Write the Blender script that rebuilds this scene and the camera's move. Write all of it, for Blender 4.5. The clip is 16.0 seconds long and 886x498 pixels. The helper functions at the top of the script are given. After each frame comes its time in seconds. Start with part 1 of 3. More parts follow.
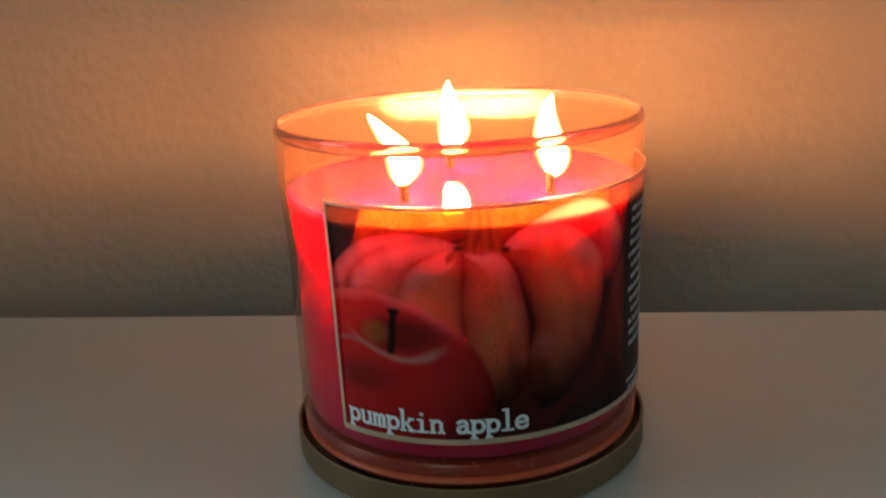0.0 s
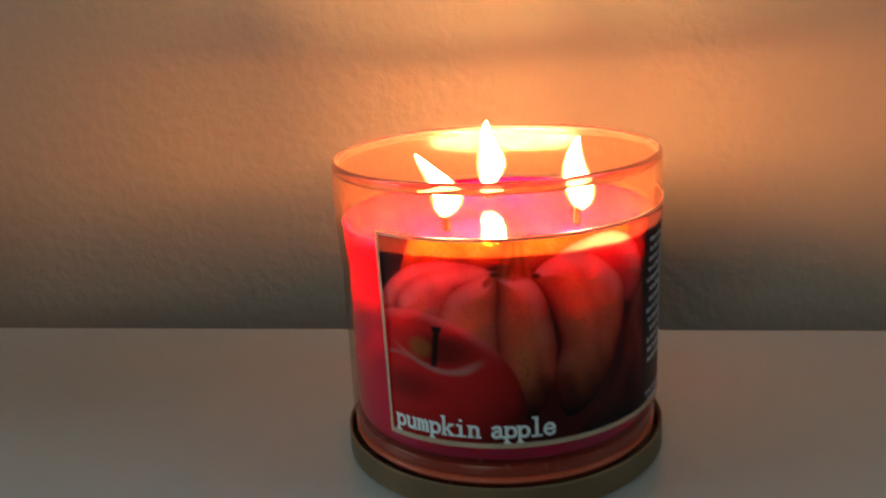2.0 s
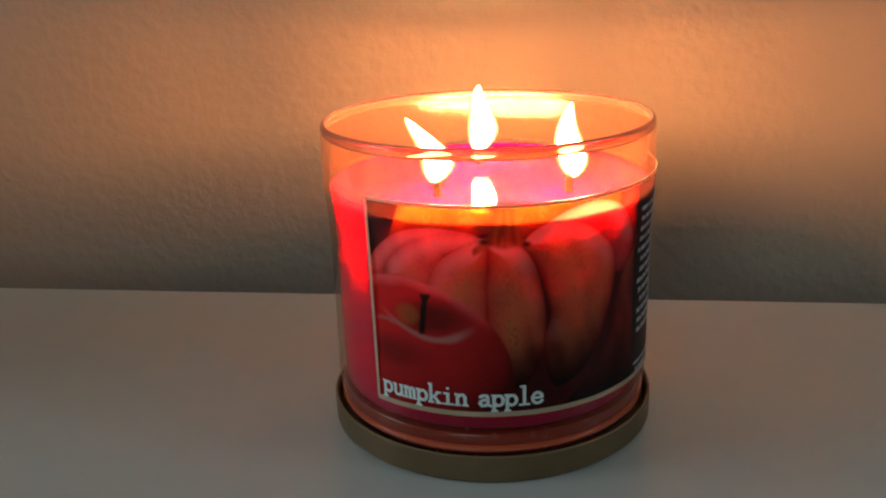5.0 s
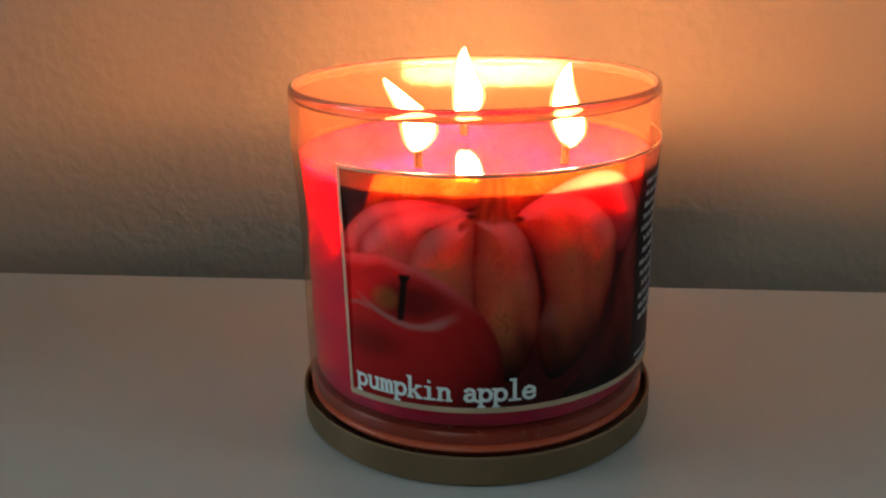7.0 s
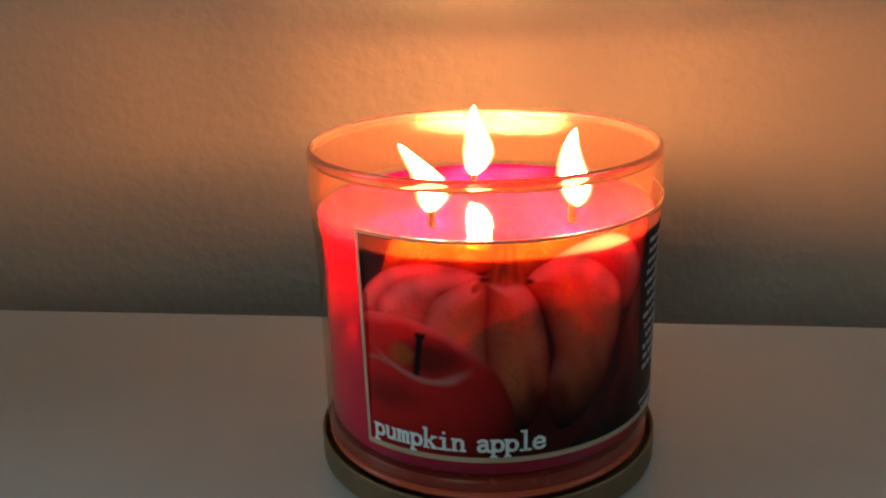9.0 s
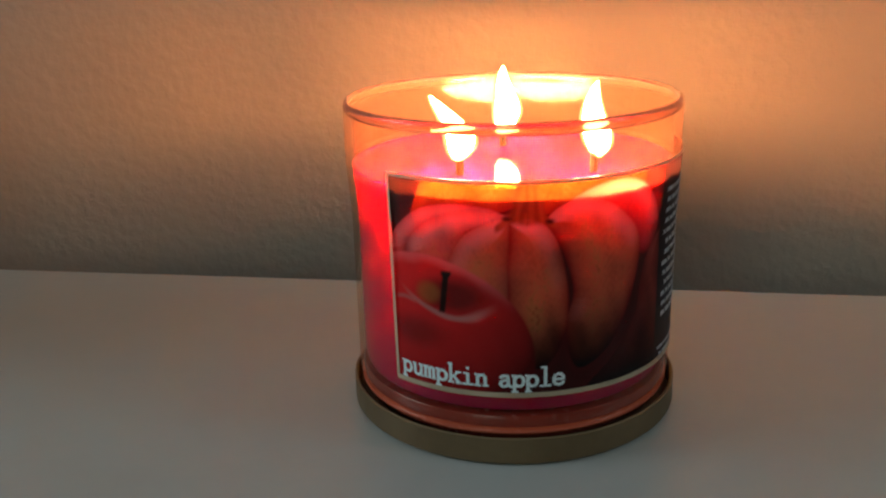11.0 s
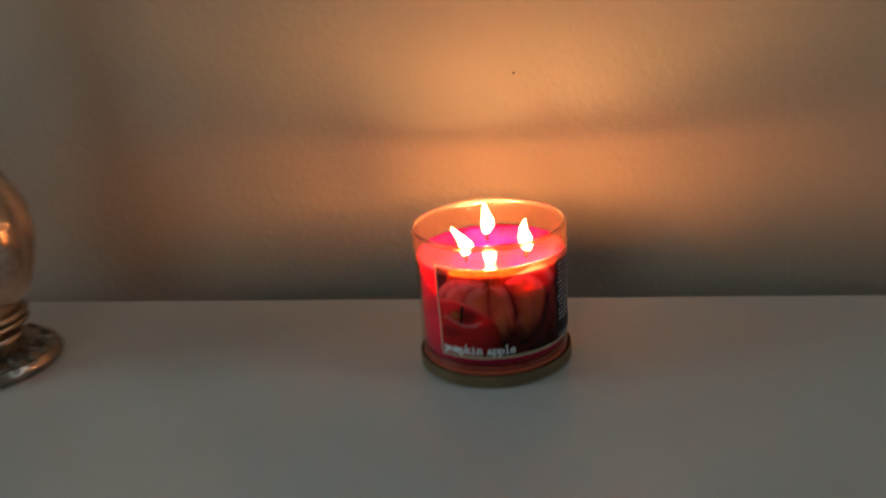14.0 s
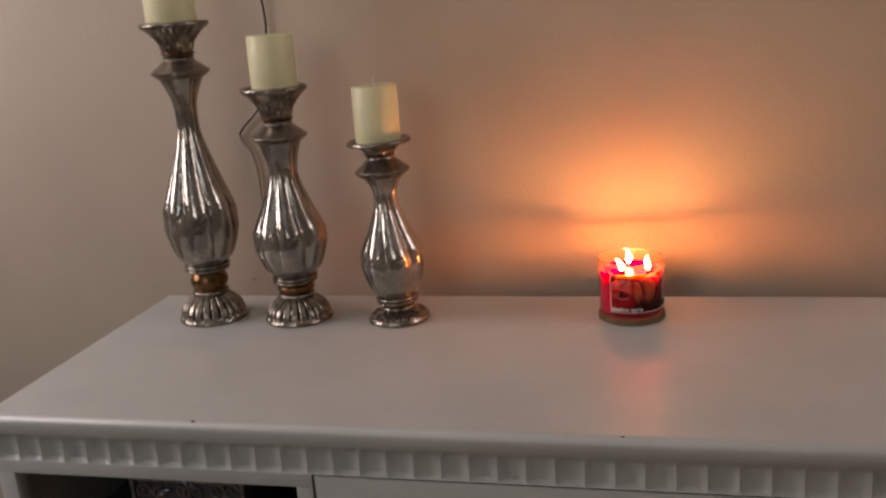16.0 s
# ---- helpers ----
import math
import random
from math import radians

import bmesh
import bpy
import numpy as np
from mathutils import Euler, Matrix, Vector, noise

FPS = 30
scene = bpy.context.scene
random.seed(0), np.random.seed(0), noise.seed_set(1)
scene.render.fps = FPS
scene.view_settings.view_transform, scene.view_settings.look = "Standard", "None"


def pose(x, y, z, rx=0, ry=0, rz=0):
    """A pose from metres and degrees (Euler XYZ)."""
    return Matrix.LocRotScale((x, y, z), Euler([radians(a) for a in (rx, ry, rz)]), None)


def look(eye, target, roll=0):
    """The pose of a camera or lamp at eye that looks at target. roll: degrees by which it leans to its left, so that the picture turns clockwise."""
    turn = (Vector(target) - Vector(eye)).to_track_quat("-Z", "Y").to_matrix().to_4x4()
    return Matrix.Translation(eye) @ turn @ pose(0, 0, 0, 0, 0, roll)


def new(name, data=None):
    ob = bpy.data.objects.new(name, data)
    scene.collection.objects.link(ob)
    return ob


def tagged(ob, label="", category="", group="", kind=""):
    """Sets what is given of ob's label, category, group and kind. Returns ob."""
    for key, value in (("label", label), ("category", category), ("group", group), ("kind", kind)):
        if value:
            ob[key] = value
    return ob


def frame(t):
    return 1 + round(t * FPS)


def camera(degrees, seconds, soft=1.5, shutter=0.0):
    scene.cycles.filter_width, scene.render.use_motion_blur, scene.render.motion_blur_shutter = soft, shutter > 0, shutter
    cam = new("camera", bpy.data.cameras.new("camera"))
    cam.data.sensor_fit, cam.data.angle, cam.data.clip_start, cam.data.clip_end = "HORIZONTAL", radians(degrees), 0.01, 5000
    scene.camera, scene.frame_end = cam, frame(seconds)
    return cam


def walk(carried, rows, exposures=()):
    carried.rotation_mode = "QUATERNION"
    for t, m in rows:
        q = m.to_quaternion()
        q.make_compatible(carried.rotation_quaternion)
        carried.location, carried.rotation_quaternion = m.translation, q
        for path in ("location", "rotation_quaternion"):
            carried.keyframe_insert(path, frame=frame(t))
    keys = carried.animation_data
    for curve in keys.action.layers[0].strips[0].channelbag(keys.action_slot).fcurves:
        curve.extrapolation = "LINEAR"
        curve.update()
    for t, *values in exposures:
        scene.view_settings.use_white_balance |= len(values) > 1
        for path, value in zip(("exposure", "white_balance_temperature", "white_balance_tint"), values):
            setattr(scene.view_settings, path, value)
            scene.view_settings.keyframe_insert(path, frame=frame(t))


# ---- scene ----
cam = camera(50.72, 16.0, soft=2.1, shutter=0.4)
ROWS = [
    (0, 0.0227, -0.2547, 0.1333, 73.18, 2.65, 5.59),
    (0.5, 0.0269, -0.2768, 0.1535, 73.05, 3.46, 6.21),
    (1, 0.0309, -0.2982, 0.1558, 73.10, 3.92, 6.95),
    (1.5, 0.0313, -0.3041, 0.1578, 73.33, 3.43, 6.75),
    (2, 0.0262, -0.2822, 0.1460, 73.92, 2.88, 7.99),
    (2.5, 0.0091, -0.2473, 0.1424, 75.47, 2.24, 7.44),
    (3, 0.0136, -0.2425, 0.1337, 74.64, 1.95, 7.31),
    (5.5, 0.0254, -0.2830, 0.1467, 71.63, 1.78, 7.49),
    (6, 0.0196, -0.2794, 0.1409, 71.96, 1.40, 6.76),
    (6.5, 0.0167, -0.2689, 0.1397, 71.96, 1.21, 6.87),
    (7, 0.0199, -0.2541, 0.1327, 71.32, 0.98, 6.20),
    (7.5, 0.0189, -0.2522, 0.1285, 70.93, 0.69, 6.09),
    (8, 0.0153, -0.2442, 0.1356, 71.46, 0.94, 5.95),
    (10.5, 0.0252, -0.2922, 0.1556, 71.71, 2.33, 7.39),
    (11, 0.0253, -0.2782, 0.1378, 72.02, 1.52, 9.12),
    (11.5, 0.0143, -0.2646, 0.1238, 72.17, 1.05, 9.46),
    (12, 0.0211, -0.2461, 0.1150, 72.69, 2.34, 8.73),
    (12.5, 0.0143, -0.2424, 0.1202, 72.85, 2.87, 7.63),
    (13, 0.0212, -0.2714, 0.1437, 71.93, 3.49, 7.46),
    (13.3, 0.0403, -0.3389, 0.2069, 70.73, 4.23, 8.48),
    (13.5, 0.0555, -0.4000, 0.2448, 70.18, 4.53, 8.93),
    (13.6, 0.0631, -0.4290, 0.2537, 70.24, 4.77, 9.45),
    (13.9, 0.0722, -0.5271, 0.2795, 69.92, 4.49, 9.04),
    (14, 0.0773, -0.5718, 0.2876, 70.00, 4.44, 9.13),
    (14.2, 0.0666, -0.6749, 0.3070, 69.74, 3.70, 7.95),
    (14.5, 0.0577, -0.8226, 0.3396, 69.42, 3.02, 7.50),
    (14.8, 0.0752, -0.9580, 0.3719, 69.70, 2.69, 9.62),
    (15, 0.0942, -1.0329, 0.4067, 69.58, 3.10, 11.54),
    (15.1, 0.0972, -1.0836, 0.4263, 69.67, 2.94, 12.33),
    (15.5, 0.1028, -1.2453, 0.4589, 72.08, 3.17, 15.30),
    (15.7, 0.0853, -1.3203, 0.4767, 73.26, 3.05, 15.14),
    (16, 0.0475, -1.4046, 0.4954, 75.05, 4.00, 12.61),
]
STOPS = [(0, 0.35), (0.5, 0.07), (1.0, 0.25), (1.5, 0.3), (2.0, 0.3), (2.5, -0.05), (3.0, -0.14), (5.5, 0.4), (6.5, 0.4), (7.0, 0.34), (7.5, 0.7), (8.0, 0.45), (10.5, 0.05), (11, 0.45), (11.5, 0.55), (12, 0.8), (12.5, 0.65), (13, 0.5), (13.5, 0.2), (14, 0.08)]
walk(cam, [(t, pose(x, y, z, rx, ry, rz)) for t, x, y, z, rx, ry, rz in ROWS],
     [(t, stops, 6500, 10) for t, stops in STOPS] + [(14.5, 0.3, 6800, 14), (15.0, 0.5, 7400, 25), (15.5, 0.75, 8000, 36), (16.0, 0.93, 8450, 42)])

# ---- light ----
world = bpy.data.worlds.new("world")
scene.world = world
world.use_nodes = True
sky = world.node_tree.nodes.new("ShaderNodeTexSky")
sky.sky_type = "NISHITA"
sky.sun_disc = False
sky.sun_elevation, sky.sun_rotation = radians(12), radians(200)
world.node_tree.nodes["Background"].inputs["Strength"].default_value = 0.05
world.node_tree.links.new(sky.outputs["Color"], world.node_tree.nodes["Background"].inputs["Color"])


def window_light(name, m, w, h, power, color):
    """Daylight that comes in through a window's opening."""
    data = bpy.data.lights.new(name, "AREA")
    data.shape, data.size, data.size_y, data.energy, data.color = "RECTANGLE", w, h, power, color
    new(name, data).matrix_world = m


DAY = (0.77, 0.92, 1.0)
window_light("window_light_front", look((-0.75, -2.97, 1.00), (-0.75, 0, 1.00)), 0.9, 1.0, 4.2, (0.45, 0.86, 1.0))
window_light("window_light_west", look((-2.17, -0.62, 0.82), (0, -0.62, 0.82)), 1.0, 0.7, 10.5, DAY)
window_light("window_light_east", look((2.37, -0.48, 1.30), (0, -0.48, 1.30)), 0.8, 0.6, 5.5, DAY)


# ---- materials ----
def mat(name, color, rough=0.5, metal=0.0, vary=0.15, scale=20.0, bump=0.0, bump_scale=200.0, fine=0.0, **more):
    """A principled surface whose colour and gloss vary at two scales."""
    m = bpy.data.materials.new(name)
    m.use_nodes = True
    n, l = m.node_tree.nodes, m.node_tree.links
    b = n["Principled BSDF"]
    b.inputs["Roughness"].default_value, b.inputs["Metallic"].default_value = rough, metal
    for k, v in more.items():
        b.inputs[k.replace("_", " ")].default_value = v
    co = n.new("ShaderNodeTexCoord")

    def noise_of(s, detail):
        x = n.new("ShaderNodeTexNoise")
        x.inputs["Scale"].default_value, x.inputs["Detail"].default_value = s, detail
        l.new(co.outputs["Object"], x.inputs["Vector"])
        return x.outputs["Fac"]

    big, small = noise_of(scale, 4), noise_of(scale * 9, 3)
    add = n.new("ShaderNodeMath")
    add.operation = "MULTIPLY_ADD"
    l.new(small, add.inputs[0])
    add.inputs[1].default_value = fine
    l.new(big, add.inputs[2])
    ramp = n.new("ShaderNodeMapRange")
    ramp.inputs[1].default_value, ramp.inputs[2].default_value = 0.3 + 0.5 * fine, 0.7 + 0.5 * fine
    ramp.inputs[3].default_value, ramp.inputs[4].default_value = 1 - vary, 1 + vary
    l.new(add.outputs[0], ramp.inputs[0])
    mul = n.new("ShaderNodeVectorMath")
    mul.operation = "SCALE"
    mul.inputs[0].default_value = color
    l.new(ramp.outputs[0], mul.inputs["Scale"])
    l.new(mul.outputs[0], b.inputs["Base Color"])
    rr = n.new("ShaderNodeMapRange")
    rr.inputs[1].default_value, rr.inputs[2].default_value = 0.3, 0.7
    rr.inputs[3].default_value, rr.inputs[4].default_value = rough * 0.85, min(1, rough * 1.15)
    l.new(small, rr.inputs[0])
    l.new(rr.outputs[0], b.inputs["Roughness"])
    if bump:
        bp = n.new("ShaderNodeBump")
        bp.inputs["Strength"].default_value, bp.inputs["Distance"].default_value = 1.0, bump
        l.new(noise_of(bump_scale, 3), bp.inputs["Height"])
        l.new(bp.outputs[0], b.inputs["Normal"])
    return m


WALL = mat("taupe wall paint", (0.42, 0.36, 0.285), 0.55, vary=0.05, scale=3, fine=0.2, bump=0.0010, bump_scale=160)
PLAIN = mat("plain room paint", (0.36, 0.31, 0.25), 0.8, vary=0.04, scale=2)
CEILING = mat("white ceiling paint", (0.80, 0.80, 0.77), 0.9, vary=0.03, scale=2)
FLOOR = mat("wooden floor", (0.17, 0.10, 0.06), 0.5, vary=0.3, scale=4, fine=0.5)
PAINT = mat("grey white furniture paint", (0.46, 0.485, 0.465), 0.36, vary=0.05, scale=9, fine=0.4, bump=0.00012, bump_scale=90)
# near-black that puts the open bay's shade into the colour of its inside
BAY_SHADE = mat("shaded cabinet inside", (0.06, 0.055, 0.06), 0.7, vary=0.2, scale=8)
CHIP = mat("bare dark wood", (0.03, 0.02, 0.015), 0.8, vary=0.2, scale=300)
GAP = mat("dark joint", (0.05, 0.06, 0.055), 0.9, vary=0.2, scale=60)
SILVER = mat("antique silver resin", (0.25, 0.22, 0.185), 0.24, 0.92, vary=0.4, scale=90, fine=0.5, bump=0.0006, bump_scale=260)
BRONZE = mat("aged bronze", (0.17, 0.085, 0.035), 0.28, 0.9, vary=0.4, scale=90, fine=0.4)
IVORY = mat("ivory candle wax", (0.68, 0.66, 0.42), 0.45, vary=0.05, scale=30, fine=0.3, bump=0.0002, bump_scale=120,
            Subsurface_Weight=0.35, Subsurface_Radius=(0.02, 0.014, 0.006), Subsurface_Scale=0.5)
WICK = mat("charred wick", (0.012, 0.009, 0.008), 0.9, vary=0.3, scale=800)
COTTON = mat("cotton wick", (0.6, 0.56, 0.46), 0.9, vary=0.2, scale=800)
GOLD = mat("brushed gold tin", (0.20, 0.135, 0.07), 0.5, 0.6, vary=0.12, scale=40, fine=0.6)
CORD = mat("black cord", (0.015, 0.014, 0.014), 0.5, vary=0.2, scale=200)
CORD_GREY = mat("grey lower cord", (0.23, 0.20, 0.17), 0.5, vary=0.2, scale=200)
FILIGREE = mat("silver filigree", (0.24, 0.235, 0.24), 0.3, 0.8, vary=0.4, scale=120, fine=0.5)
RED_WAX = mat("red scented wax", (0.66, 0.002, 0.072), 0.05, vary=0.06, scale=40, fine=0.2,
              Subsurface_Weight=1.0, Subsurface_Radius=(0.050, 0.0012, 0.011), Subsurface_Scale=1.0, Specular_IOR_Level=0.4)
WHITE_INK = mat("white ink", (0.70, 0.79, 0.80), 0.6, vary=0.12, scale=900)
GREY_INK = mat("grey ink", (0.42, 0.41, 0.43), 0.6, vary=0.3, scale=900)
FOIL = mat("champagne foil edge", (0.55, 0.43, 0.30), 0.38, 0.6, vary=0.15, scale=90)


def mercury_glass():
    """Smoky mirrored glass with mottled silvering."""
    m = mat("mercury glass", (0.29, 0.265, 0.23), 0.17, 0.72, vary=0.42, scale=30, fine=0.7, bump=0.0009, bump_scale=95, Coat_Weight=0.6, Coat_Roughness=0.05)
    return m


MERCURY = mercury_glass()


def clear_glass(name, film_part, gloss_part, tint=(0.94, 0.82, 0.74, 1)):
    """Clear glass with a faint wax film, whose orange paints in flame-lit haze."""
    m = bpy.data.materials.new(name)
    m.use_nodes = True
    n, l = m.node_tree.nodes, m.node_tree.links
    out = n["Material Output"]
    n.remove(n["Principled BSDF"])
    clear, gloss, film = n.new("ShaderNodeBsdfTransparent"), n.new("ShaderNodeBsdfGlossy"), n.new("ShaderNodeMixShader")
    haze, back_glow = n.new("ShaderNodeBsdfTranslucent"), n.new("ShaderNodeBsdfDiffuse")
    film.inputs["Fac"].default_value = 0.62
    l.new(haze.outputs[0], film.inputs[1])
    l.new(back_glow.outputs[0], film.inputs[2])
    clear.inputs["Color"].default_value = tint
    gloss.inputs["Roughness"].default_value = 0.03
    # orange on both sides of the film puts the flames' glow into its colour
    haze.inputs["Color"].default_value = back_glow.inputs["Color"].default_value = (0.95, 0.43, 0.31, 1)
    face, power, fres = n.new("ShaderNodeLayerWeight"), n.new("ShaderNodeMath"), n.new("ShaderNodeMath")
    face.inputs["Blend"].default_value = 0.5
    power.operation, power.inputs[1].default_value = "POWER", 3.2
    fres.operation, fres.inputs[1].default_value, fres.inputs[2].default_value = "MULTIPLY_ADD", 0.48, gloss_part
    l.new(face.outputs["Facing"], power.inputs[0])
    l.new(power.outputs[0], fres.inputs[0])
    a, b = n.new("ShaderNodeMixShader"), n.new("ShaderNodeMixShader")
    a.inputs["Fac"].default_value = film_part
    l.new(clear.outputs[0], a.inputs[1])
    l.new(film.outputs[0], a.inputs[2])
    l.new(fres.outputs[0], b.inputs["Fac"])
    l.new(a.outputs[0], b.inputs[1])
    l.new(gloss.outputs[0], b.inputs[2])
    l.new(b.outputs[0], out.inputs["Surface"])
    return m


def flame_light(name, strength):
    m = bpy.data.materials.new(name)
    m.use_nodes = True
    n, l = m.node_tree.nodes, m.node_tree.links
    n.remove(n["Principled BSDF"])
    e = n.new("ShaderNodeEmission")
    e.inputs["Color"].default_value = (1.0, 0.45, 0.14, 1)
    e.inputs["Strength"].default_value = strength
    l.new(e.outputs[0], n["Material Output"].inputs["Surface"])
    return m


def printed_paper():
    """Thin paper printed in colours, through which light shines."""
    m = bpy.data.materials.new("printed paper")
    m.use_nodes = True
    n, l = m.node_tree.nodes, m.node_tree.links
    b = n["Principled BSDF"]
    b.inputs["Roughness"].default_value = 0.32
    b.inputs["Specular IOR Level"].default_value = 0.28
    at = n.new("ShaderNodeVertexColor")
    at.layer_name = "print"
    l.new(at.outputs["Color"], b.inputs["Base Color"])
    tr, mix, ink = n.new("ShaderNodeBsdfTransparent"), n.new("ShaderNodeMixShader"), n.new("ShaderNodeGamma")
    ink.inputs["Gamma"].default_value = 1.5
    l.new(at.outputs["Color"], ink.inputs["Color"])
    l.new(ink.outputs[0], tr.inputs["Color"])
    mix.inputs["Fac"].default_value = 0.26
    back, both = n.new("ShaderNodeBsdfTranslucent"), n.new("ShaderNodeMixShader")
    l.new(at.outputs["Color"], back.inputs["Color"])
    both.inputs["Fac"].default_value = 0.34
    l.new(b.outputs[0], both.inputs[1])
    l.new(back.outputs[0], both.inputs[2])
    l.new(both.outputs[0], mix.inputs[1])
    l.new(tr.outputs[0], mix.inputs[2])
    l.new(mix.outputs[0], n["Material Output"].inputs["Surface"])
    return m


def flame_mantle():
    """The thin outer part of a flame, which can be seen through."""
    m = bpy.data.materials.new("flame mantle")
    m.use_nodes = True
    n, l = m.node_tree.nodes, m.node_tree.links
    n.remove(n["Principled BSDF"])
    e, t, x = n.new("ShaderNodeEmission"), n.new("ShaderNodeBsdfTransparent"), n.new("ShaderNodeMixShader")
    e.inputs["Color"].default_value = (1.0, 0.62, 0.22, 1)
    e.inputs["Strength"].default_value = 4.0
    x.inputs["Fac"].default_value = 0.14
    l.new(t.outputs[0], x.inputs[1])
    l.new(e.outputs[0], x.inputs[2])
    l.new(x.outputs[0], n["Material Output"].inputs["Surface"])
    return m


# the rim's orange-pink tint stands for flame light carried inside clear glass
GLASS, RIM, FLAME, FLAME_TIP, PAPER, MANTLE = clear_glass("jar glass", 0.019, 0.003), mat("rim glass", (1.0, 0.66, 0.56), 0.02, vary=0.02, scale=60, Transmission_Weight=0.95, IOR=1.47), flame_light("luminous flame", 1450.0), flame_light("flame tip", 110.0), printed_paper(), flame_mantle()
# opaque reds that paint the wax-lit glow into the jar's clear bottom
FOOT_GLOW = mat("jar foot glow", (0.60, 0.13, 0.07), 0.25, vary=0.1, scale=60)
RED_LIT_BASE = mat("red-lit jar bottom", (0.26, 0.040, 0.028), 0.25, vary=0.15, scale=60)


# ---- mesh helpers ----
def mesh_of(name, bm, material, smooth=True):
    bmesh.ops.recalc_face_normals(bm, faces=bm.faces)
    me = bpy.data.meshes.new(name)
    bm.to_mesh(me)
    bm.free()
    me.materials.append(material)
    if smooth:
        me.shade_smooth()
        me.set_sharp_from_angle(angle=radians(38))
    return me


def part(name, bm, material, parent, label="", smooth=True):
    ob = new(name, mesh_of(name, bm, material, smooth))
    ob.parent = parent
    if label:
        tagged(ob, label)
    return ob


def thing(name, at, label, category, group="", kind=""):
    ob = new(name)
    ob.empty_display_size = 0.02
    ob.matrix_basis = pose(*at)
    return tagged(ob, label, category, group, kind)


def box(bm, x0, x1, y0, y1, z0, z1, bevel=0.0):
    v = bmesh.ops.create_cube(bm, size=1.0)["verts"]
    bmesh.ops.transform(bm, verts=v, matrix=Matrix.LocRotScale(((x0 + x1) / 2, (y0 + y1) / 2, (z0 + z1) / 2), None, (x1 - x0, y1 - y0, z1 - z0)))
    if bevel:
        e = list({e for w in v for e in w.link_edges})
        bmesh.ops.bevel(bm, geom=e, offset=bevel, segments=2, affect="EDGES", profile=0.6)
    return bm


def lathe(profile, steps=64, shape=None, closed=False):
    """Turn (radius, height) pairs round the z axis. shape(angle, k) scales the radius at the part k of the way up."""
    bm = bmesh.new()
    rings = []
    for i, (r, z) in enumerate(profile):
        if r <= 1e-6:
            rings.append([bm.verts.new((0, 0, z))])
            continue
        ring = []
        for s in range(steps):
            a = 2 * math.pi * s / steps
            q = r * (shape(a, i / (len(profile) - 1)) if shape else 1)
            ring.append(bm.verts.new((q * math.cos(a), q * math.sin(a), z)))
        rings.append(ring)
    pairs = list(zip(rings, rings[1:])) + ([(rings[-1], rings[0])] if closed else [])
    for a, b in pairs:
        for s in range(steps):
            t = (s + 1) % steps
            if len(a) == 1 and len(b) == 1:
                continue
            if len(a) == 1:
                bm.faces.new((a[0], b[s], b[t]))
            elif len(b) == 1:
                bm.faces.new((a[s], b[0], a[t]))
            else:
                bm.faces.new((a[s], a[t], b[t], b[s]))
    return bm


def spline(points, per=6):
    """A smooth line through (radius, height) pairs."""
    out = []
    p = [points[0], *points, points[-1]]
    for i in range(1, len(p) - 2):
        for k in range(per):
            t = k / per
            out.append(tuple(0.5 * (2 * b + (c - a) * t + (2 * a - 5 * b + 4 * c - d) * t * t + (3 * b - a - 3 * c + d) * t ** 3)
                             for a, b, c, d in zip(p[i - 1], p[i], p[i + 1], p[i + 2])))
    return out + [tuple(points[-1])]


def tube(points, radius, steps=8):
    """A round rod along a line of points. radius: one number, or one for each point."""
    bm = bmesh.new()
    rings = []
    pts = [Vector(q) for q in points]
    side = None
    for i, q in enumerate(pts):
        d = (pts[min(i + 1, len(pts) - 1)] - pts[max(i - 1, 0)]).normalized()
        if side is None:
            side = d.orthogonal().normalized()
        side = (side - d * side.dot(d)).normalized()
        up = d.cross(side)
        r = radius[i] if isinstance(radius, (list, tuple)) else radius
        rings.append([bm.verts.new(q + r * (math.cos(a) * side + math.sin(a) * up)) for a in (2 * math.pi * s / steps for s in range(steps))])
    for a, b in zip(rings, rings[1:]):
        for s in range(steps):
            bm.faces.new((a[s], a[(s + 1) % steps], b[(s + 1) % steps], b[s]))
    bm.faces.new(rings[0])
    bm.faces.new(rings[-1])
    return bm


# ---- the room ----
WALL_Y = 0.175
X0, X1, Y0, FLOOR_Z, CEIL_Z = -2.2, 2.4, -3.0, -0.80, 1.70


def structure(name, bm, material, label, category):
    return tagged(new(name, mesh_of(name, bm, material, False)), label, category, kind="structure")


structure("wall_north", box(bmesh.new(), X0 - 0.1, X1 + 0.1, WALL_Y, WALL_Y + 0.1, FLOOR_Z, CEIL_Z), WALL, "taupe painted wall with orange-peel texture", "wall")


def wall_with_opening(name, along, a0, a1, w0, w1, near, far, sill=0.20, head=1.40):
    """A wall that runs along x or y from a0 to a1, with a window opening from w0 to w1."""
    bm = bmesh.new()
    for u0, u1, z0, z1 in ((a0, w0, FLOOR_Z, CEIL_Z), (w1, a1, FLOOR_Z, CEIL_Z), (w0, w1, FLOOR_Z, sill), (w0, w1, head, CEIL_Z)):
        if along == "x":
            box(bm, u0, u1, near, far, z0, z1)
        else:
            box(bm, near, far, u0, u1, z0, z1)
    return structure(name, bm, PLAIN, "plain painted room wall with a window opening", "wall")


